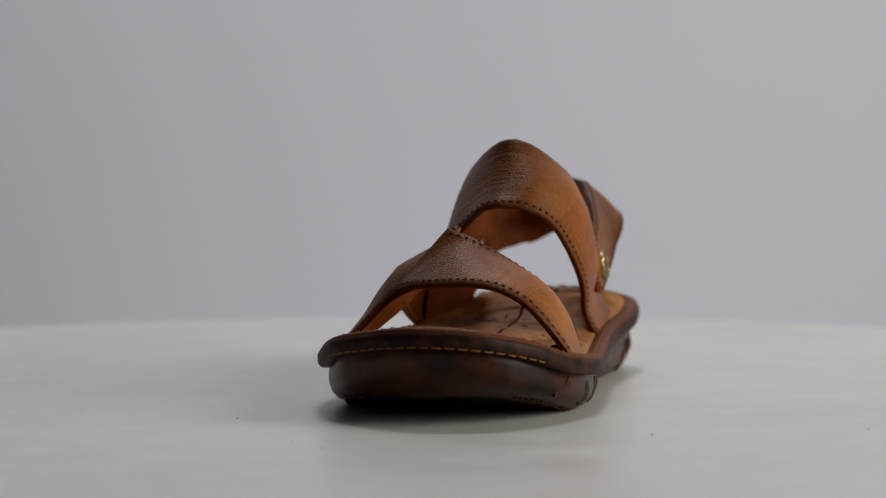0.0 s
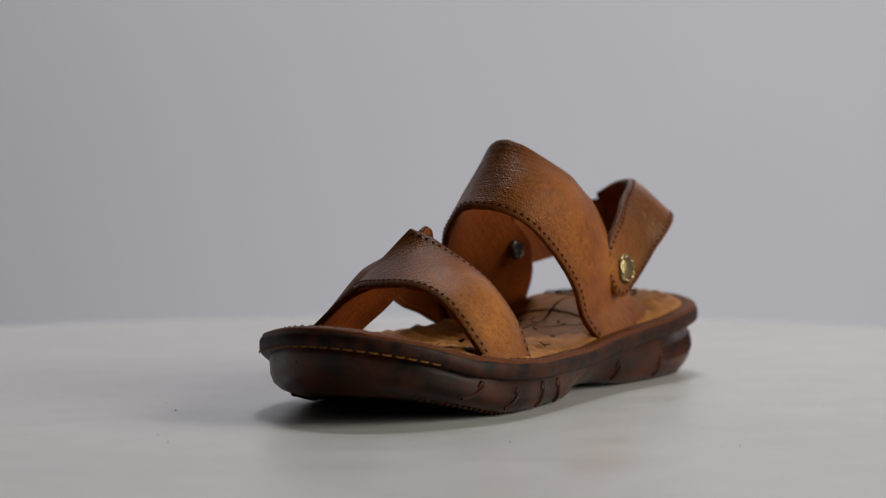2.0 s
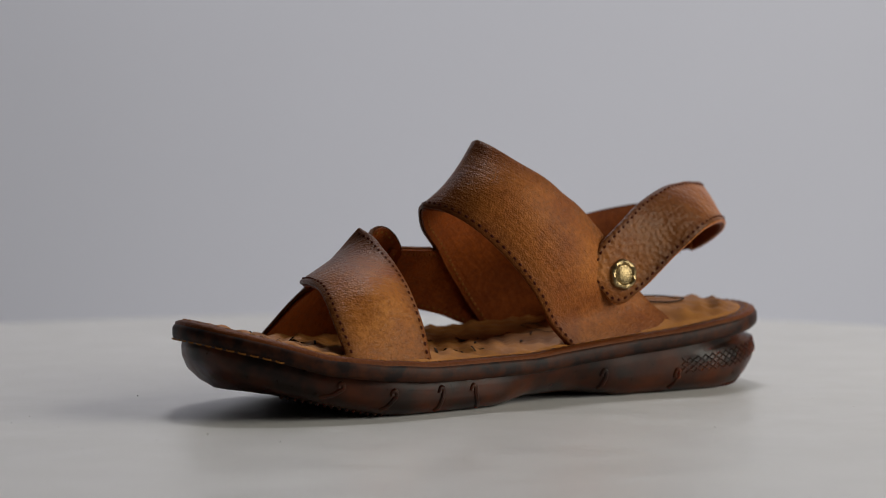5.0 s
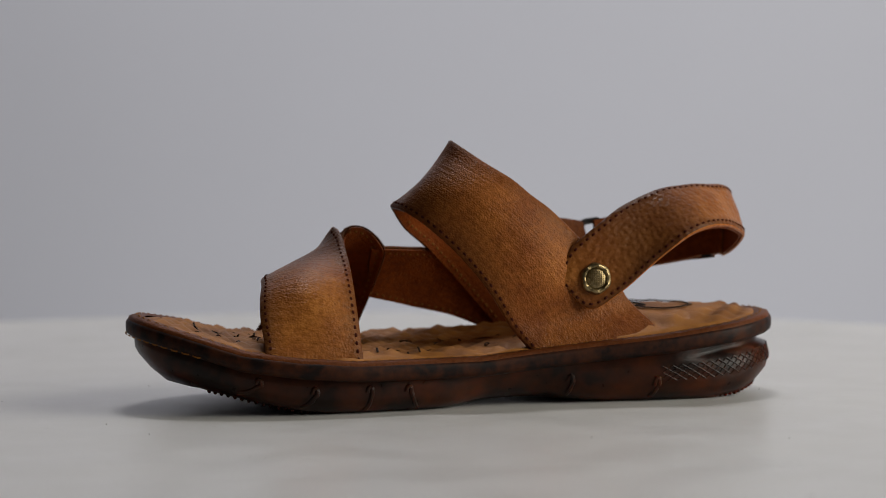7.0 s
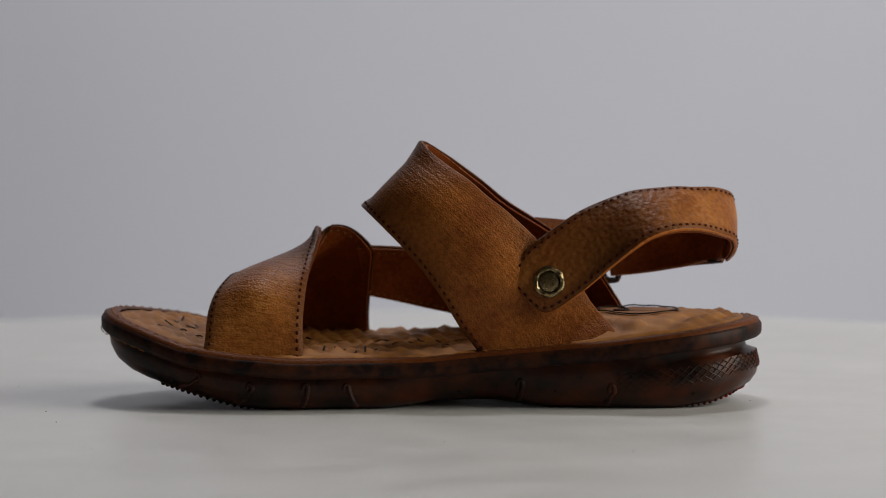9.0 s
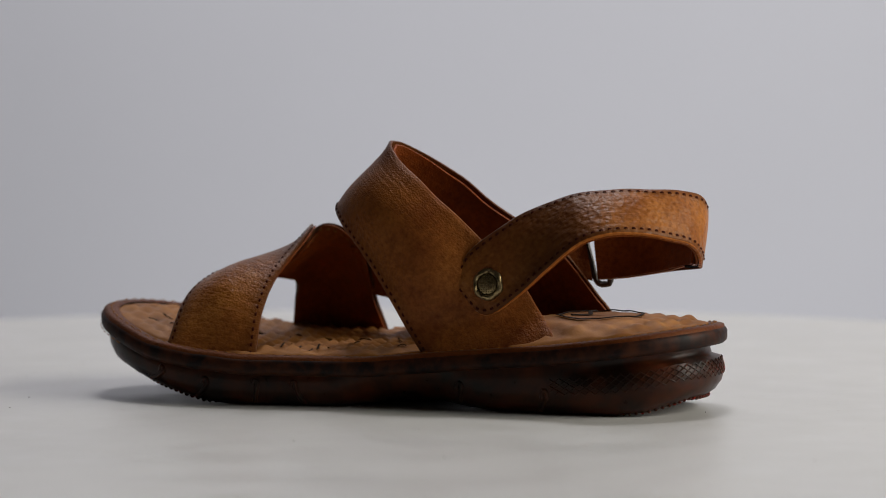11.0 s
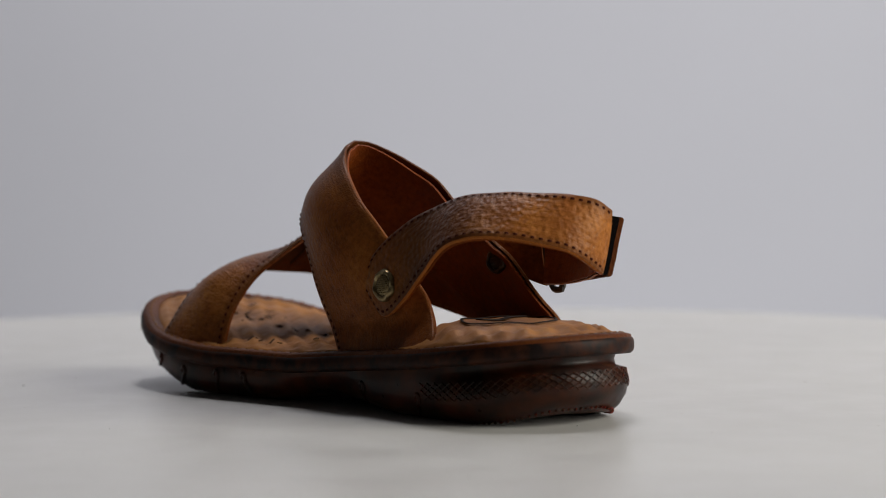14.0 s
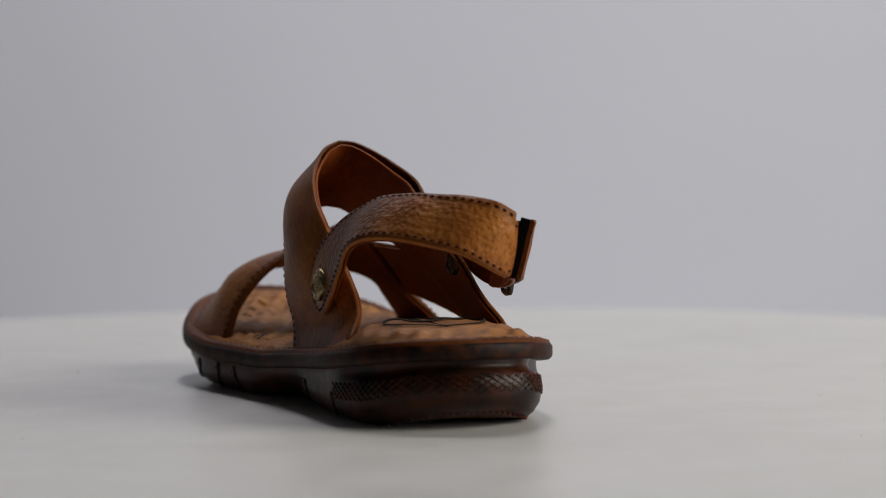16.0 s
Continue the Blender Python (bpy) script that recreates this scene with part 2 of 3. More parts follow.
BOTTOM = [(-.1240, .0215), (-.1170, .0152), (-.1120, .0128), (-.1030, .0104), (-.0940, .0086), (-.0830, .0060), (-.0715, .0032), (-.0600, .0008), (-.0500, 0), (-.0050, 0), (.0050, .0010), (.0150, .0024), (.0350, .0026), (.0520, .0012),
          (.0620, 0), (.1080, 0), (.1220, .0015), (.1300, .0040), (.1340, .0060)]
RIM_THICK = 0.0066
N = 200
EDGE = [Vector((p.x, p.y, 0)) for p in spline([(x, y, 0) for x, y in OUTLINE], N, closed=True)]
INWARD = []
for i in range(N):
    d = EDGE[(i + 1) % N] - EDGE[i - 1]
    INWARD.append(Vector((d.y, -d.x, 0)).normalized())
if INWARD[0].x < 0:
    INWARD = [-v for v in INWARD]


def rim_top(x):
    return table(RIM_TOP, x)


def ring(inset, height):
    """The outline drawn in by inset metres at height(x)."""
    out = []
    for p, q in zip(EDGE, INWARD):
        s = p + q * inset
        out.append(Vector((s.x, s.y, height(p.x))))
    return out


def spine(x):
    x = min(max(x, -0.095), 0.11)
    return Vector((x, table([(-.1, -.038), (-.04, -.031), (.03, -.027), (.11, -.025)], x), 0))


def heel_mix(x):
    w = min(max((x - 0.092) / 0.030, 0), 1)
    return w * w * (3 - 2 * w)


LEVELS = [(1.0, .0048, .0085), (.88, .0046, .0096), (.78, .0044, .0090), (.72, .0044, .0052), (.48, .0046, .0040), (.26, .0056, .0050), (.10, .0078, .0074), (0.0, .0120, .0105)]


def under(x, y):
    """Height of the tread: it lifts towards the toe, a little less on the inner side."""
    lift = min(max((-0.075 - x) / 0.03, 0), 1) * min(max((y + 0.066) / 0.03, 0), 1)
    return max(table(BOTTOM, x) - 0.0022 * lift, 0)


def side_point(i, f):
    """A point of the outsole's flank: outline index i, share f of its height."""
    p, q = EDGE[i % N], INWARD[i % N]
    for (fa, a0, a1), (fb, b0, b1) in zip(LEVELS, LEVELS[1:]):
        if f >= fb:
            w = (fa - f) / (fa - fb)
            break
    h = heel_mix(p.x)
    inset = (a0 + (b0 - a0) * w) * (1 - h) + (a1 + (b1 - a1) * w) * h
    tail = min(max((p.x - 0.118) / 0.02, 0), 1)
    nose = min(max((-0.090 - p.x) / 0.03, 0), 1)
    inset -= nose * (0.0010 - 0.0050 * (max(0.0, 0.34 - f) / 0.34) ** 1.5)
    inset += 0.0065 * math.exp(-((p.x - 0.026) / 0.022) ** 4) * (1 - f)
    s = p + q * max(inset - 0.0028 * tail, 0.001)
    zt, zb = rim_top(p.x) - RIM_THICK + 0.0005, under(s.x, s.y)
    return Vector((s.x, s.y, zb + (zt - zb) * f))


def make_sole():
    bm = bmesh.new()
    rings = [[side_point(i, f) for i in range(N)] for f, _, _ in LEVELS]
    last = rings[-1]
    for w in (0.35, 0.7, 1.0):
        row = []
        for p in last:
            s = spine(p.x)
            q = p.lerp(Vector((s.x, s.y, under(s.x, s.y))), w)
            q.z = under(q.x, q.y) + (0.0003 if q.x < -0.05 else 0.0012 * w)
            row.append(q)
        rings.append(row)
    loft(bm, rings)
    sole = part("outsole", bm, M_SOLE, sandal, "translucent dark brown gum rubber outsole", sharp=60)

    bm = bmesh.new()
    zt, zb = (lambda x: rim_top(x)), (lambda x: rim_top(x) - RIM_THICK)
    loft(bm, [ring(.0120, zb), ring(.0014, zb), ring(.0003, lambda x: zb(x) + .0010), ring(0, lambda x: zb(x) + .0022), ring(0, lambda x: zt(x) - .0016),
              ring(.0006, lambda x: zt(x) - .0005), ring(.0018, zt), ring(.0120, lambda x: zt(x) - .0020)])
    part("midsole_rim", bm, M_RIM, sandal, "mottled dark brown rubber rim", sharp=60)

    bm = bmesh.new()
    loft(bm, [ring(.0009, lambda x: zt(x) - .0006), ring(.0013, lambda x: zt(x) + .0008), ring(.0030, lambda x: zt(x) + .0013), ring(.0062, lambda x: zt(x) + .0014), ring(.0078, lambda x: zt(x) + .0004)])
    part("welt", bm, M_WELT, sandal, "reddish brown leather welt strip", sharp=60)
    return sole


outsole = make_sole()


def insole_z(x, y, inset=0.02):
    """Height of the footbed: a raised heel pad, a low arch and rows of nubs."""
    z = rim_top(x) + 0.0012 + 0.0022 * min(max((inset - 0.006) / 0.008, 0), 1)
    pad = math.exp(-(((x - .093) / .037) ** 2 + ((y + .025) / .032) ** 2) ** 3)
    z += (0.0366 - z) * pad
    arch = math.exp(-(((x - .02) / .045) ** 2 + ((y - .012) / .016) ** 2))
    z += 0.003 * arch
    z -= 0.0012 * min(max((-0.070 - x) / 0.028, 0), 1) * min(max((inset - 0.006) / 0.016, 0), 1)
    w = 0.0130
    sway = 0.9 * noise.noise(Vector((x * 45, y * 45, 8)))
    nub = math.sin(2 * math.pi * (x + 0.35 * y) / w + sway) * math.sin(2 * math.pi * (y - 0.3 * x) / w + 0.8 - sway)
    flat = math.exp(-(((x - .093) / .031) ** 2 + ((y + .025) / .027) ** 2) ** 3)
    mid = math.exp(-(((x - .043) / .027) ** 2 + ((y + .027) / .031) ** 2) ** 2)
    z += 0.0016 * nub * (1 - flat) * (1 - 0.95 * mid) * (0.7 if x < -0.09 else 1) * min(max((inset - 0.0075) / 0.006, 0.25), 1)
    z += 0.0007 * noise.noise(Vector((x * 90, y * 90, 3)))
    return z


def make_insole():
    bm = bmesh.new()
    rings = []
    for j in range(29):
        w = j / 28
        row = []
        for p, q in zip(EDGE, INWARD):
            a = p + q * 0.0064
            s = spine(p.x)
            c = a.lerp(s, w * 0.985)
            row.append(Vector((c.x, c.y, insole_z(c.x, c.y, 0.0064 + (a - c).length) - (0.0022 if j == 0 else 0))))
        rings.append(row)
    loft(bm, rings)
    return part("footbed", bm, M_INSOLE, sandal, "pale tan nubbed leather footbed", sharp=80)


footbed = make_insole()


def ribbon(front, back, n, m):
    """Grid of points across a strap between its two edges."""
    F, B = spline(front, n), spline(back, n)
    grid = []
    for i in range(n):
        row = [F[i].lerp(B[i], j / (m - 1)) for j in range(m)]
        grid.append(row)
    return grid


def halves(a, b, n):
    """Two edge curves, each split at its crest, run at the same pace."""
    fa = spline(a[0], n) + spline(a[1], n)[1:]
    fb = spline(b[0], n) + spline(b[1], n)[1:]
    return fa, fb


CORE = Vector((0.02, -0.030, 0.025))


def normals(grid):
    n, m = len(grid), len(grid[0])
    out = []
    total = 0.0
    for i in range(n):
        row = []
        for j in range(m):
            du = grid[min(i + 1, n - 1)][j] - grid[max(i - 1, 0)][j]
            dv = grid[i][min(j + 1, m - 1)] - grid[i][max(j - 1, 0)]
            k = du.cross(dv)
            k = k.normalized() if k.length > 1e-12 else Vector((0, 0, 1))
            total += k.dot(grid[i][j] - CORE)
            row.append(k)
        out.append(row)
    s = 1 if total > 0 else -1
    return [[k * s for k in r] for r in out]


def slab(name, grid, nor, top, bottom, material, parent, label="", inset=0.0):
    """A strap of leather between two offsets from its grid, with softened long edges; v of the UV runs across it."""
    n, m = len(grid), len(grid[0])
    bm = bmesh.new()
    uv = bm.loops.layers.uv.new("UVMap")
    soft = min(0.0006, (top - bottom) * 0.4)
    cols = [(0, bottom), (0, bottom + soft), (0, top - soft), (0.0007, top)] + [(j, top) for j in range(1, m - 1)] + \
           [(-0.0007, top), (m - 1, top - soft), (m - 1, bottom + soft), (m - 1, bottom)] + [(j, bottom) for j in range(m - 2, 0, -1)]
    V = []
    for i in range(n):
        row = []
        for j, off in cols:
            if j == 0.0007:
                d = (grid[i][1] - grid[i][0]).normalized()
                p, k, v = grid[i][0] + d * 0.0007, nor[i][0], 0.02
            elif j == -0.0007:
                d = (grid[i][-2] - grid[i][-1]).normalized()
                p, k, v = grid[i][-1] + d * 0.0007, nor[i][-1], 0.98
            else:
                p, k, v = grid[i][j], nor[i][j], j / (m - 1)
            if inset:
                mid = grid[i][0].lerp(grid[i][-1], 0.5)
                p = mid + (p - mid) * (1 - inset)
            row.append((bm.verts.new(p + k * off), (i / (n - 1), v)))
        V.append(row)
    c = len(cols)
    for A, B in zip(V, V[1:]):
        for k in range(c):
            q = (A[k], A[(k + 1) % c], B[(k + 1) % c], B[k])
            f = bm.faces.new([w[0] for w in q])
            for l, w in zip(f.loops, q):
                l[uv].uv = w[1]
    for R in (V[0], V[-1]):
        f = bm.faces.new([w[0] for w in R])
        for l, w in zip(f.loops, R):
            l[uv].uv = (w[1][0], 0.0)
    return part(name, bm, material, parent, label, sharp=50)


def dashes(bm, pts, nors, length, gap, width, rise):
    """Stitches laid along a line on a surface."""
    arc = [0.0]
    for a, b in zip(pts, pts[1:]):
        arc.append(arc[-1] + (b - a).length)

    def at(s):
        for k in range(len(arc) - 1):
            if arc[k + 1] >= s:
                w = (s - arc[k]) / max(arc[k + 1] - arc[k], 1e-9)
                return pts[k].lerp(pts[k + 1], w), nors[k].lerp(nors[k + 1], w).normalized()
        return pts[-1], nors[-1]
    s = 0.001
    while s + length < arc[-1]:
        (a, na), (b, nb) = at(s), at(s + length)
        d, k = (b - a).normalized(), (na + nb).normalized()
        w = d.cross(k).normalized() * width / 2
        quad = []
        for p, h in ((a, -0.2), (a.lerp(b, 0.3), 1), (a.lerp(b, 0.7), 1), (b, -0.2)):
            quad.append([bm.verts.new(p - w + k * (rise * h - 0.0001)), bm.verts.new(p + k * (rise * (h + 0.35))), bm.verts.new(p + w + k * (rise * h - 0.0001))])
        for A, B in zip(quad, quad[1:]):
            bm.faces.new((A[0], A[1], B[1], B[0]))
            bm.faces.new((A[1], A[2], B[2], B[1]))
        s += length + gap


def stitch(strap, grid, nor, off, sides=(0, 1), margin=0.0022, rows=None, material=None, label="dark brown thread stitching"):
    for side in sides:
        bm = bmesh.new()
        pts, ns = [], []
        for i in range(*(rows or (0, len(grid)))):
            a, b = (grid[i][0], grid[i][-1]) if side == 0 else (grid[i][-1], grid[i][0])
            w = margin / max((b - a).length, 1e-6)
            m = len(grid[i])
            j = w * (m - 1)
            if side == 0:
                k = min(int(j), m - 2)
                p = grid[i][k].lerp(grid[i][k + 1], j - k)
                q = nor[i][k]
            else:
                k = max(m - 1 - int(j), 1)
                p = grid[i][k].lerp(grid[i][k - 1], j - int(j))
                q = nor[i][k]
            pts.append(p + q * off)
            ns.append(q)
        dashes(bm, pts, ns, 0.0017, 0.0016, 0.0009, 0.0004)
        tagged(part("stitching", bm, material or M_THREAD, strap, label, sharp=80), kind="stuff")


# instep strap, from the outer side over the crest to the inner side
MS_FRONT = ([(.0345, -.0675, .0205), (.0246, -.0650, .0324), (.0180, -.0657, .0431), (.0105, -.0648, .0534), (.0020, -.0615, .0629), (-.0077, -.0565, .0718), (-.0165, -.0470, .0785), (-.0205, -.0360, .0805)],
            [(-.0205, -.0360, .0805), (-.0185, -.0275, .0785), (-.0120, -.0180, .0700), (-.0010, -.0084, .0610), (.0120, .0030, .0490), (.0240, .0100, .0360), (.0365, .0150, .0225)])
MS_BACK = ([(.0852, -.0640, .0232), (.0866, -.0590, .0305), (.0803, -.0535, .0372), (.0755, -.0515, .0427), (.0723, -.0520, .0482), (.0635, -.0538, .0580), (.0556, -.0548, .0668), (.0433, -.0560, .0787),
            (.0350, -.0552, .0850), (.0273, -.0538, .0915), (.0172, -.0500, .0980), (.0080, -.0440, .1045), (.0045, -.0370, .1072)],
           [(.0045, -.0370, .1072), (.0058, -.0305, .1060), (.0096, -.0240, .1026), (.0158, -.0168, .0972), (.0250, -.0093, .0891), (.0370, -.0082, .0795), (.0510, -.0080, .0715), (.0600, -.0075, .0665), (.0678, -.0065, .0618),
            (.0727, -.0041, .0556), (.0770, -.0015, .0491), (.0805, .0020, .0425), (.0838, .0065, .0358), (.0870, .0120, .0245)])


def make_instep():
    fa, fb = halves(MS_FRONT, MS_BACK, 40)
    for p in {id(q): q for q in fa + fb}.values():
        p.y -= 0.0025 * min(max((p.z - 0.055) / 0.025, 0), 1)
    for k in range(40, len(fa)):
        fade = min(max((k - 48) / 12, 0), 1)
        fa[k].y += 0.0020 * fade * min(max((fa[k].z - 0.055) / 0.025, 0), 1)
        fb[k].y += 0.0025 * fade * min(max((fb[k].z - 0.055) / 0.025, 0), 1)
        fb[k].z += 0.0020 * math.sin(math.pi * min((k - 39) / 24, 1))
    n, m = len(fa), 16
    grid = [[fa[i].lerp(fb[i], j / (m - 1)) for j in range(m)] for i in range(n)]
    nor = normals(grid)
    for i in range(n):
        u = i / (n - 1)
        side = max(0.0, 1 - (abs(u - 0.285) / 0.21) ** 4) * 0.0060
        lift = side + (0.0035 * abs(math.sin(2 * math.pi * u)) * min(max((u - 0.56) / 0.12, 0), 1) if u > 0.5 else 0) - 0.0024 * math.exp(-((u - 0.51) / 0.07) ** 2)
        for j in range(m):
            v = j / (m - 1)
            grid[i][j] += nor[i][j] * (lift * math.sin(math.pi * v) + 0.0005 * noise.noise(grid[i][j] * 55))
    nor = normals(grid)
    strap = slab("instep_strap", grid, nor, 0.0, -0.0014, M_INSTEP, sandal, "wide burnished tan leather instep strap")
    inner = [[grid[i][j] - nor[i][j] * 0.0022 * max(0.0, 1 - abs(i / (n - 1) - 0.62) / 0.22) * (j / (m - 1)) ** 2 for j in range(m)] for i in range(n)]
    slab("lining", inner, normals(inner), -0.0016, -0.0028, M_LINING, strap, "orange leather lining", 0.02)
    stitch(strap, grid, nor, 0.0, (0,))
    stitch(strap, grid, [[-k for k in r] for r in nor], 0.0029, (0,), 0.0030, (46, n), M_PALE_THREAD, "ochre stitching on the lining")
    return strap


instep = make_instep()

FS_FRONT = [(-.0762, -.0862, .0225), (-.0760, -.0823, .0274), (-.0766, -.0775, .0335), (-.0770, -.0725, .0396), (-.0764, -.0650, .0458), (-.0750, -.0550, .0497), (-.0742, -.0440, .0512), (-.0705, -.0270, .0506), (-.0645, -.0140, .0490), (-.0578, -.0056, .0468)]
FS_BACK = [(-.0365, -.0800, .0195), (-.0374, -.0750, .0327), (-.0379, -.0685, .0422), (-.0383, -.0606, .0508), (-.0387, -.0503, .0583), (-.0397, -.0390, .0650), (-.0403, -.0330, .0683), (-.0424, -.0240, .0714)]
FM_FRONT = [(-.0560, -.0330, .0535), (-.0585, -.0200, .0505), (-.0592, -.0100, .0470), (-.0622, -.0032, .0428), (-.0650, .0010, .0385), (-.0686, .0063, .0320), (-.0721, .0117, .0258), (-.0752, .0164, .0205)]
FM_BACK = [(-.0408, -.0330, .0650), (-.0382, -.0262, .0708), (-.0330, -.0238, .0722), (-.0270, -.0212, .0704), (-.0215, -.0185, .0655), (-.0190, -.0150, .0600), (-.0213, -.0065, .0492), (-.0240, .0015, .0398), (-.0266, .0120, .0312), (-.0285, .0225, .0205)]


def make_strap(name, front, back, material, label, n=44, m=12, sides=(0, 1), lumps=0.0006, bulge=0.001, lining=True, thick=0.0014, shift=0.0, swell=None, lining_stitch=()):
    grid = ribbon(front, back, n, m)
    nor = normals(grid)
    for i in range(n):
        if swell:
            bulge = table(swell, i / (n - 1))
        for j in range(m):
            grid[i][j] += nor[i][j] * (shift + bulge * math.sin(math.pi * j / (m - 1)) + lumps * noise.noise(grid[i][j] * 60))
    nor = normals(grid)
    strap = slab(name, grid, nor, 0.0, -thick, material, sandal, label)
    if lining:
        slab("lining", grid, nor, -thick - 0.0002, -thick - 0.0012, M_LINING, strap, "orange leather lining", 0.02)
    if sides:
        stitch(strap, grid, nor, 0.0, sides)
    if lining_stitch:
        stitch(strap, grid, [[-k for k in r] for r in nor], thick + 0.0012, lining_stitch, 0.0026, None, M_PALE_THREAD, "ochre stitching on the lining")
    return strap


make_strap("toe_strap", FS_FRONT, FS_BACK, M_TOE, "burnished tan leather toe strap, outer side", swell=[(0, .001), (.3, .0056), (.55, .0046), (.8, .0022), (1, .0)])
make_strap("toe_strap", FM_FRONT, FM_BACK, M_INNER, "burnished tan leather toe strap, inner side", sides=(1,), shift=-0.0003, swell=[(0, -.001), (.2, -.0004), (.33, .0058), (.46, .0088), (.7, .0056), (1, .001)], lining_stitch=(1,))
make_strap("link_strap", [(-.0260, -.0185, .0632), (-.0100, -.0125, .0620), (.0020, -.0070, .0605), (.0150, .0025, .0500), (.0230, .0085, .0420)],
           [(-.0260, .0000, .0412), (-.0050, .0100, .0360), (.0116, .0142, .0320), (.0250, .0152, .0268), (.0375, .0149, .0222)], M_LEATHER, "tan leather link joining toe and instep straps", n=24, sides=(), shift=0.0004, lining_stitch=(0, 1))

HS_UP = [(.0462, -.0616, .0545), (.0507, -.0610, .0633), (.0624, -.0580, .0724), (.0746, -.0530, .0804), (.0900, -.0458, .0862), (.1050, -.0372, .0882), (.1150, -.0312, .0880), (.1240, -.0225, .0875), (.1300, -.0125, .0852), (.1300, -.0045, .0808)]
HS_LOW = [(.0475, -.0624, .0470), (.0582, -.0622, .0379), (.0708, -.0626, .0445), (.0857, -.0626, .0571), (.0936, -.0630, .0634), (.1015, -.0620, .0688), (.1105, -.0575, .0716), (.1195, -.0490, .0711), (.1280, -.0380, .0687), (.1326, -.0285, .0658), (.1332, -.0200, .0615), (.1316, -.0135, .0580), (.1290, -.0085, .0556)]
heel_strap = make_strap("heel_strap", HS_UP, HS_LOW, M_PEBBLE, "pebbled tan leather heel strap with dark edges", n=56, lumps=0.0008, bulge=0.0012, thick=0.0016)
MED_UP = [(.0745, .0080, .0712), (.0830, .0095, .0725), (.0930, .0098, .0740), (.1080, .0080, .0758), (.1160, .0048, .0764), (.1215, .0012, .0768), (.1262, -.0040, .0775), (.1285, -.0085, .0780)]
MED_LOW = [(.0789, .0040, .0485), (.0880, .0056, .0492), (.0981, .0048, .0505), (.1100, .0016, .0526), (.1156, -.0006, .0540), (.1205, -.0022, .0553), (.1255, -.0060, .0560), (.1280, -.0110, .0570)]
make_strap("loop_strap", [(.0480, -.0060, .0742), (.0600, .0012, .0728), (.0660, .0050, .0718), (.0700, .0072, .0710)],
           [(.0600, -.0022, .0560), (.0670, .0018, .0512), (.0712, .0045, .0492), (.0748, .0068, .0480)], M_WELT, "dark leather keeper holding the metal loop", n=18, sides=(), bulge=0.0006)
heel_tab = make_strap("heel_strap_tab", MED_UP, MED_LOW, M_PEBBLE, "tan leather inner half of the heel strap", n=40, bulge=0.0008)
FLAP_UP = [(.0780, .0102, .0715), (.0950, .0112, .0745), (.1080, .0104, .0762), (.1180, .0080, .0768), (.1268, .0041, .0771)]
FLAP_LOW = [(.0810, .0058, .0490), (.0950, .0056, .0505), (.1080, .0046, .0522), (.1180, .0024, .0536), (.1268, -.0018, .0546)]


def make_flap():
    """The strap's end, folded back through the loop, with black hook-and-loop tape on its inner side."""
    grid = ribbon(FLAP_UP, FLAP_LOW, 30, 8)
    nor = normals(grid)
    for i in range(30):
        for j in range(8):
            grid[i][j] += nor[i][j] * 0.0005 * noise.noise(grid[i][j] * 110)
    nor = normals(grid)
    flap = slab("heel_strap_flap", grid, nor, 0.0, -0.0018, M_WELT, sandal, "reddish leather end of the heel strap")
    slab("velcro", grid[26:], nor[26:], -0.0019, -0.0056, M_VELCRO, flap, "black hook-and-loop patch", 0.02)


make_flap()


def make_rivet(at, out, r, name, label, metal):
    """A domed snap with a scalloped rim and a knurled centre."""
    k = Vector(out).normalized()
    a = k.cross(Vector((0, 0, 1))).normalized()
    b = k.cross(a)
    c = Vector(at)
    bm = bmesh.new()
    n = 48
    rows = [(1.0, -0.0008), (1.0, 0.0004), (0.93, 0.0012), (0.80, 0.0015), (0.70, 0.0012), (0.66, 0.0007)]
    rings = []
    for q, h in rows:
        rr = []
        for s in range(n):
            g = 2 * math.pi * s / n
            lobe = 1 + (0.03 * math.cos(6 * g + 2.5 * q) if q > 0.7 else 0)
            rr.append(c + (a * math.cos(g) + b * math.sin(g)) * r * q * lobe + k * (h + (0.0003 * math.cos(6 * g + 5 * q) if 0.7 < q < 0.99 else 0)))
        rings.append(rr)
    V = loft(bm, rings)
    bm.faces.new(V[0])
    rivet = part(name, bm, metal, sandal, label, sharp=50)
    bm = bmesh.new()
    rows = [(0.66, 0.0004), (0.6, 0.0009), (0.4, 0.0013), (0.2, 0.00145), (0.02, 0.0015)]
    V = loft(bm, [[c + (a * math.cos(2 * math.pi * s / n) + b * math.sin(2 * math.pi * s / n)) * r * q + k * h for s in range(n)] for q, h in rows])
    bm.faces.new(V[-1])
    step = r * 0.115
    for i in range(-5, 6):
        for j in range(-5, 6):
            x, y = i * step, j * step
            q = math.hypot(x, y) / r
            if q < 0.58:
                h = 0.0015 - 0.0012 * q * q
                p = c + a * x + b * y + k * h
                t = [bm.verts.new(p + a * dx + b * dy) for dx, dy in ((-.36 * step, 0), (0, -.36 * step), (.36 * step, 0), (0, .36 * step))]
                tip = bm.verts.new(p + k * 0.00035)
                for u in range(4):
                    bm.faces.new((t[u], t[(u + 1) % 4], tip))
    part("knurled_centre", bm, metal, rivet, smooth=False)
    return rivet


make_rivet((.0604, -.0628, .0506), (0.05, -1, 0.12), 0.0064, "snap_rivet", "aged brass snap rivet with scalloped rim", M_BRASS)

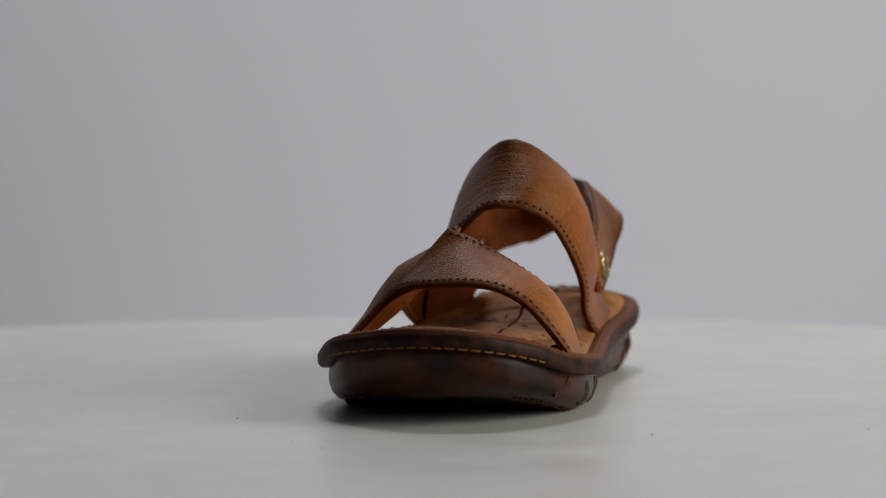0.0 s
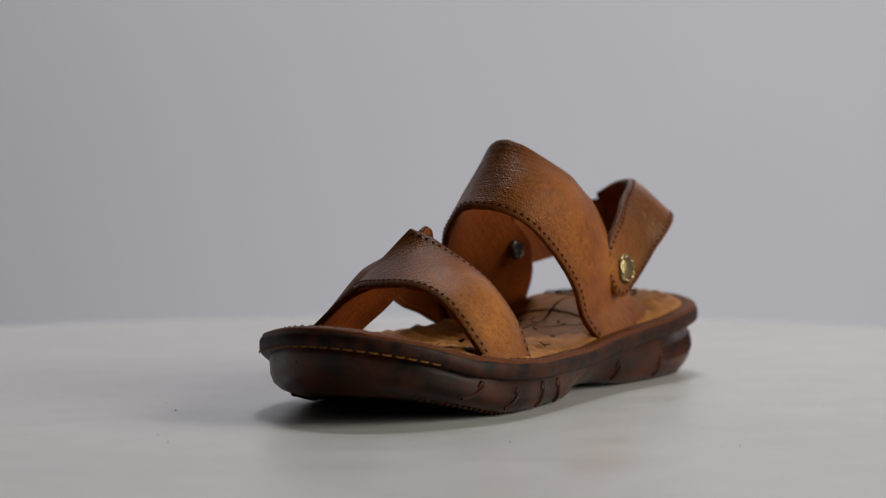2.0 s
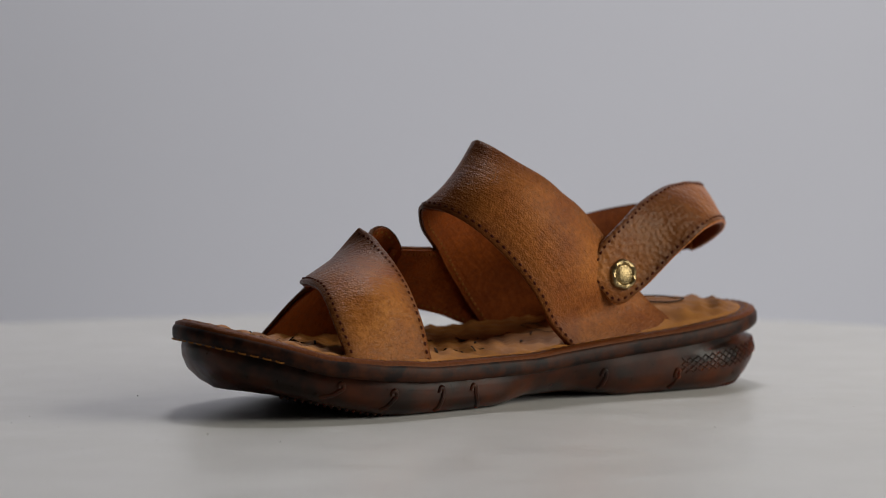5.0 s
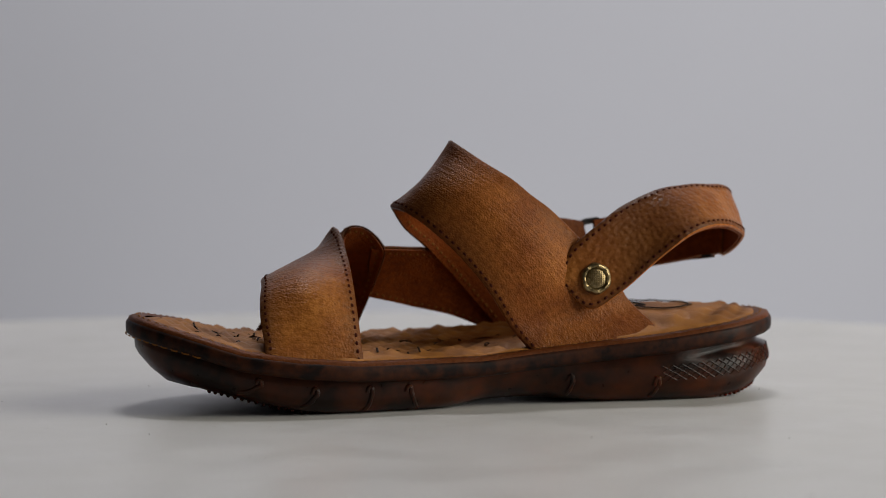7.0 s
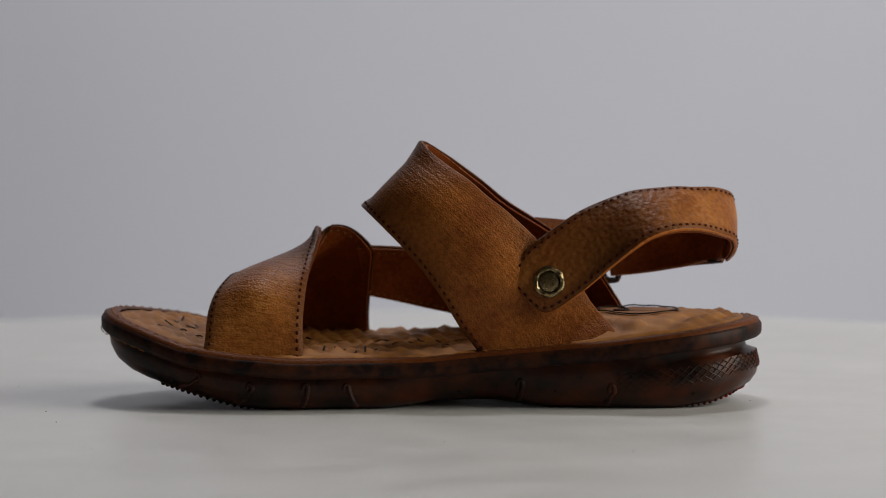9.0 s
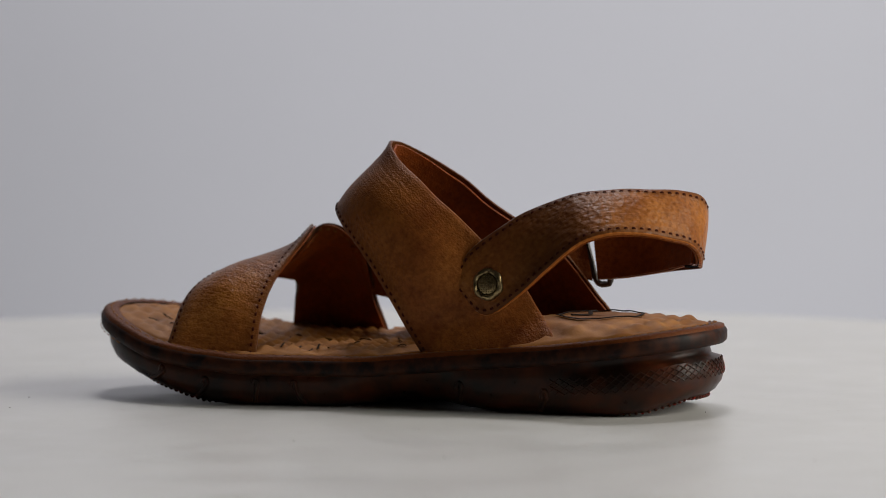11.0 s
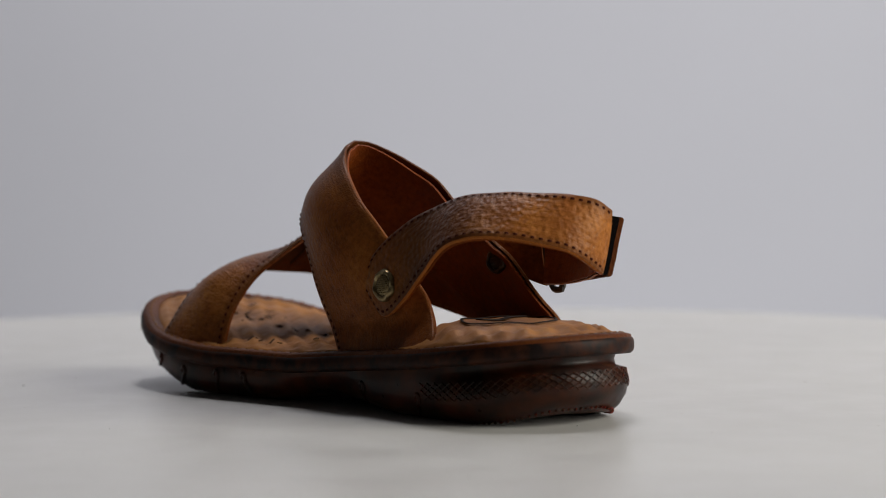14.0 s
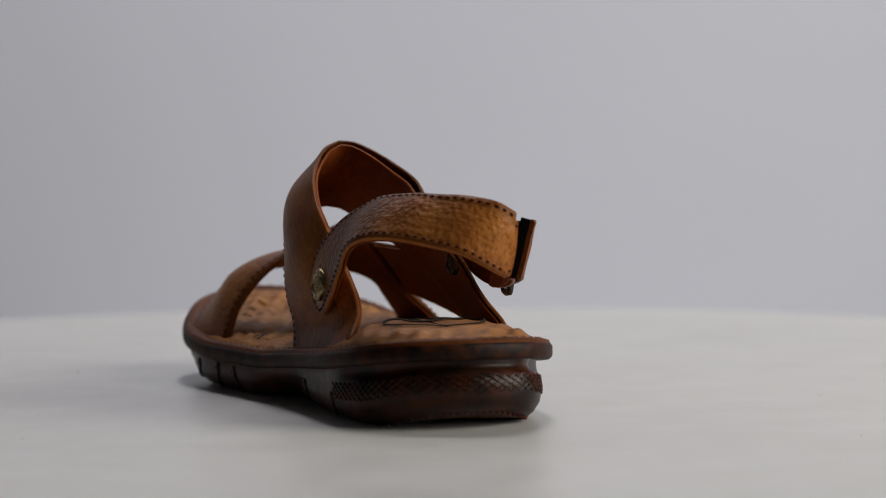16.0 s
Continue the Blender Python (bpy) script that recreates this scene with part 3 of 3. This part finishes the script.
# ---- sandal details ----
SWIRL = [(.0770, -.0340), (.0840, -.0425), (.0945, -.0455), (.1040, -.0400), (.1085, -.0290), (.1065, -.0150), (.0970, -.0065), (.0870, -.0040), (.0790, -.0095), (.0760, -.0210)]
HOOK = [(.0835, -.0350), (.0870, -.0330), (.0885, -.0270), (.0850, -.0190), (.0840, -.0110)]
FRAME = [(.040, -.044), (.047, -.047), (.056, -.044), (.057, -.030), (.056, -.012), (.050, -.008), (.041, -.010), (.039, -.026)]

def make_ring():
    """The flat metal loop through which the heel strap passes."""
    bm = bmesh.new()
    loop = [Vector(p) for p in ((.0700, .0095, .0690), (.0745, .0105, .0708), (.0790, .0108, .0700), (.0812, .0105, .0600), (.0815, .0098, .0482), (.0790, .0095, .0466), (.0755, .0092, .0482), (.0720, .0090, .0600))]
    pts = spline(loop, 40, closed=True)
    tube(bm, pts + [pts[0]], 0.0014, 8)
    part("strap_loop", bm, M_GREY_METAL, sandal, "dark metal strap loop")


make_ring()
make_rivet((.0592, -.0066, .0580), (0.12, -1, 0.05), 0.0052, "rivet_back", "dark metal back of a rivet", M_GREY_METAL)


def edge_index(x, y):
    return min(range(N), key=lambda i: (EDGE[i].x - x) ** 2 + (EDGE[i].y - y) ** 2)


def outward(i):
    return -INWARD[i % N]


def make_grooves():
    """Hooked mould marks along the outer flank of the outsole."""
    for x, top, lean, low in ((-.0771, .78, 3.0, .22), (-.0570, .72, 2.0, .16), (-.0356, .80, 0.7, .12), (-.0175, .78, -1.0, .12), (.0509, .66, 0.6, .16), (.0880, .50, 1.2, .10)):
        i = edge_index(x, -.08)
        step = 1 if EDGE[(i + 1) % N].x < EDGE[i].x else -1
        shape = [(0.62, top - .16), (0.52, top - .05), (0.30, top), (0.06, top - .04), (0.0, top - .16), (lean * 0.18, top - (top - low) * .45), (lean * 0.5, top - (top - low) * .75), (lean, low)]
        pts = []
        for a, f in shape:
            j = i + step * a
            k = int(math.floor(j))
            pts.append(side_point(k, f).lerp(side_point(k + 1, f), j - k) - outward(i) * 0.0003)
        pts = spline(pts, 22)
        bm = bmesh.new()
        tube(bm, pts, 0.0011, 8)
        part("mould_mark", bm, M_SOLE, outsole)


make_grooves()


def make_heel_texture():
    """Raised lattice moulded round the heel."""
    a, b = edge_index(.088, .021), edge_index(.088, -.07)
    lo, hi = min(a, b), max(a, b)
    bm = bmesh.new()
    for way in (1, -1):
        k = lo - 8.0
        while k < hi + 8:
            pts = []
            for s in range(6):
                w = s / 5
                j = k + way * 3.3 * w
                f = 0.40 + 0.31 * w
                if lo <= j <= hi:
                    p = side_point(int(math.floor(j)), f).lerp(side_point(int(math.floor(j)) + 1, f), j - math.floor(j))
                    pts.append(p + outward(int(j)) * 0.0002)
            if len(pts) > 2:
                tube(bm, pts, 0.00028, 5)
            k += 1.3
    tagged(part("heel_lattice", bm, M_SOLE, outsole, "raised diamond lattice"), kind="stuff")


make_heel_texture()


def make_lugs():
    """Small moulded teeth along the lower edge of the tread."""
    me = None
    for k in range(N):
        x = EDGE[k].x
        if -0.012 < x < 0.060 or x < -0.105:
            continue
        p = side_point(k, 0.0)
        if me is None:
            bm = bmesh.new()
            bmesh.ops.create_cube(bm, size=2.0)
            for v in bm.verts:
                if v.co.z < 0:
                    v.co.x, v.co.y = v.co.x * 0.55, v.co.y * 0.6
            bmesh.ops.bevel(bm, geom=bm.edges[:], offset=0.35, segments=1, affect="EDGES")
            ob = part("tread_tooth", bm, M_SOLE, outsole, sharp=70)
            me = ob.data
        else:
            ob = new("tread_tooth", me)
            ob.parent = outsole
        ob.matrix_basis = Matrix.LocRotScale((p.x, p.y, max(p.z - 0.0001, 0.0009)), Euler((0, 0, math.atan2(INWARD[k].y, INWARD[k].x))), Vector((0.0015, 0.0009, 0.0008)) * (0.7 if x > 0.06 else 0.9))


make_lugs()


def make_welt_stitches():
    up = Vector((0, 0, 1))
    bm = bmesh.new()
    line = ring(.0044, lambda x: rim_top(x) + 0.0013)
    line.append(line[0])
    dashes(bm, line, [up] * len(line), 0.0030, 0.0022, 0.0008, 0.0004)
    tagged(part("welt_stitching", bm, M_PALE_THREAD, sandal, "ochre welt stitches"), kind="stuff")
    bm = bmesh.new()
    idx = [i for i in range(-40, 40) if EDGE[i % N].x < -0.098]
    line = [EDGE[i % N] + Vector((0, 0, rim_top(EDGE[i % N].x) - RIM_THICK + 0.0006)) for i in idx]
    dashes(bm, line, [(outward(i % N) + Vector((0, 0, -0.4))).normalized() for i in idx], 0.0034, 0.0016, 0.0007, 0.0003)
    tagged(part("rim_stitching", bm, M_PALE_THREAD, sandal, "ochre stitches under the toe rim"), kind="stuff")


make_welt_stitches()


def on_bed(x, y, lift=0.0006):
    return Vector((x, y, insole_z(x, y, 0.03) + lift))


def print_line(name, pts, r=0.0006, n=40, closed=False, label=""):
    bm = bmesh.new()
    path = spline([(x, y, 0) for x, y in pts], n, closed)
    path = [on_bed(p.x, p.y) for p in path]
    if closed:
        path.append(path[0])
    tube(bm, path, r, 5, 0.4)
    return part(name, bm, M_INK, footbed, label)


print_line("printed_swirl", SWIRL, 0.0007, 60, True, "black printed swirl emblem")
print_line("printed_hook", HOOK, 0.0010, 24)
print_line("printed_frame", FRAME, 0.0004, 48, True, "black printed frame")


def print_bars(rows):
    """Small printed marks too fine to read."""
    for x, y, turn_deg, length in rows:
        bm = bmesh.new()
        c, s = math.cos(radians(turn_deg)), math.sin(radians(turn_deg))
        tube(bm, [on_bed(x + c * length * (k / 3 - 0.5), y + s * length * (k / 3 - 0.5)) for k in range(4)], 0.00045, 5, 0.4)
        part("printed_mark", bm, M_INK, footbed)


random.seed(4)
print_bars([(0.048 + random.uniform(-.003, .003), -.040 + k * 0.0048, random.choice((0, 20, 90)), 0.0032) for k in range(7)])
print_bars([(-.030 + 0.0042 * k, -.0690 + 0.0012 * (k % 2), 90 + 10 * (k % 3), 0.0026) for k in range(6)])
print_bars([(-.012 + 0.0075 * k + random.uniform(-.002, .002), -.052 + random.uniform(-.012, .03), random.uniform(20, 140), random.uniform(.002, .004)) for k in range(7)])
print_bars([(-.100 + 0.008 * (k % 4), -.058 + 0.011 * (k // 4) + 0.004 * (k % 2), random.uniform(30, 120), 0.004) for k in range(16)])


def motions():
    rows = [(t * 0.5, pose(0, 0, 0, 0, 0, turn(t * 0.5))) for t in range(33)]
    walk(sandal, rows)
    walk(turntable, rows)


motions()
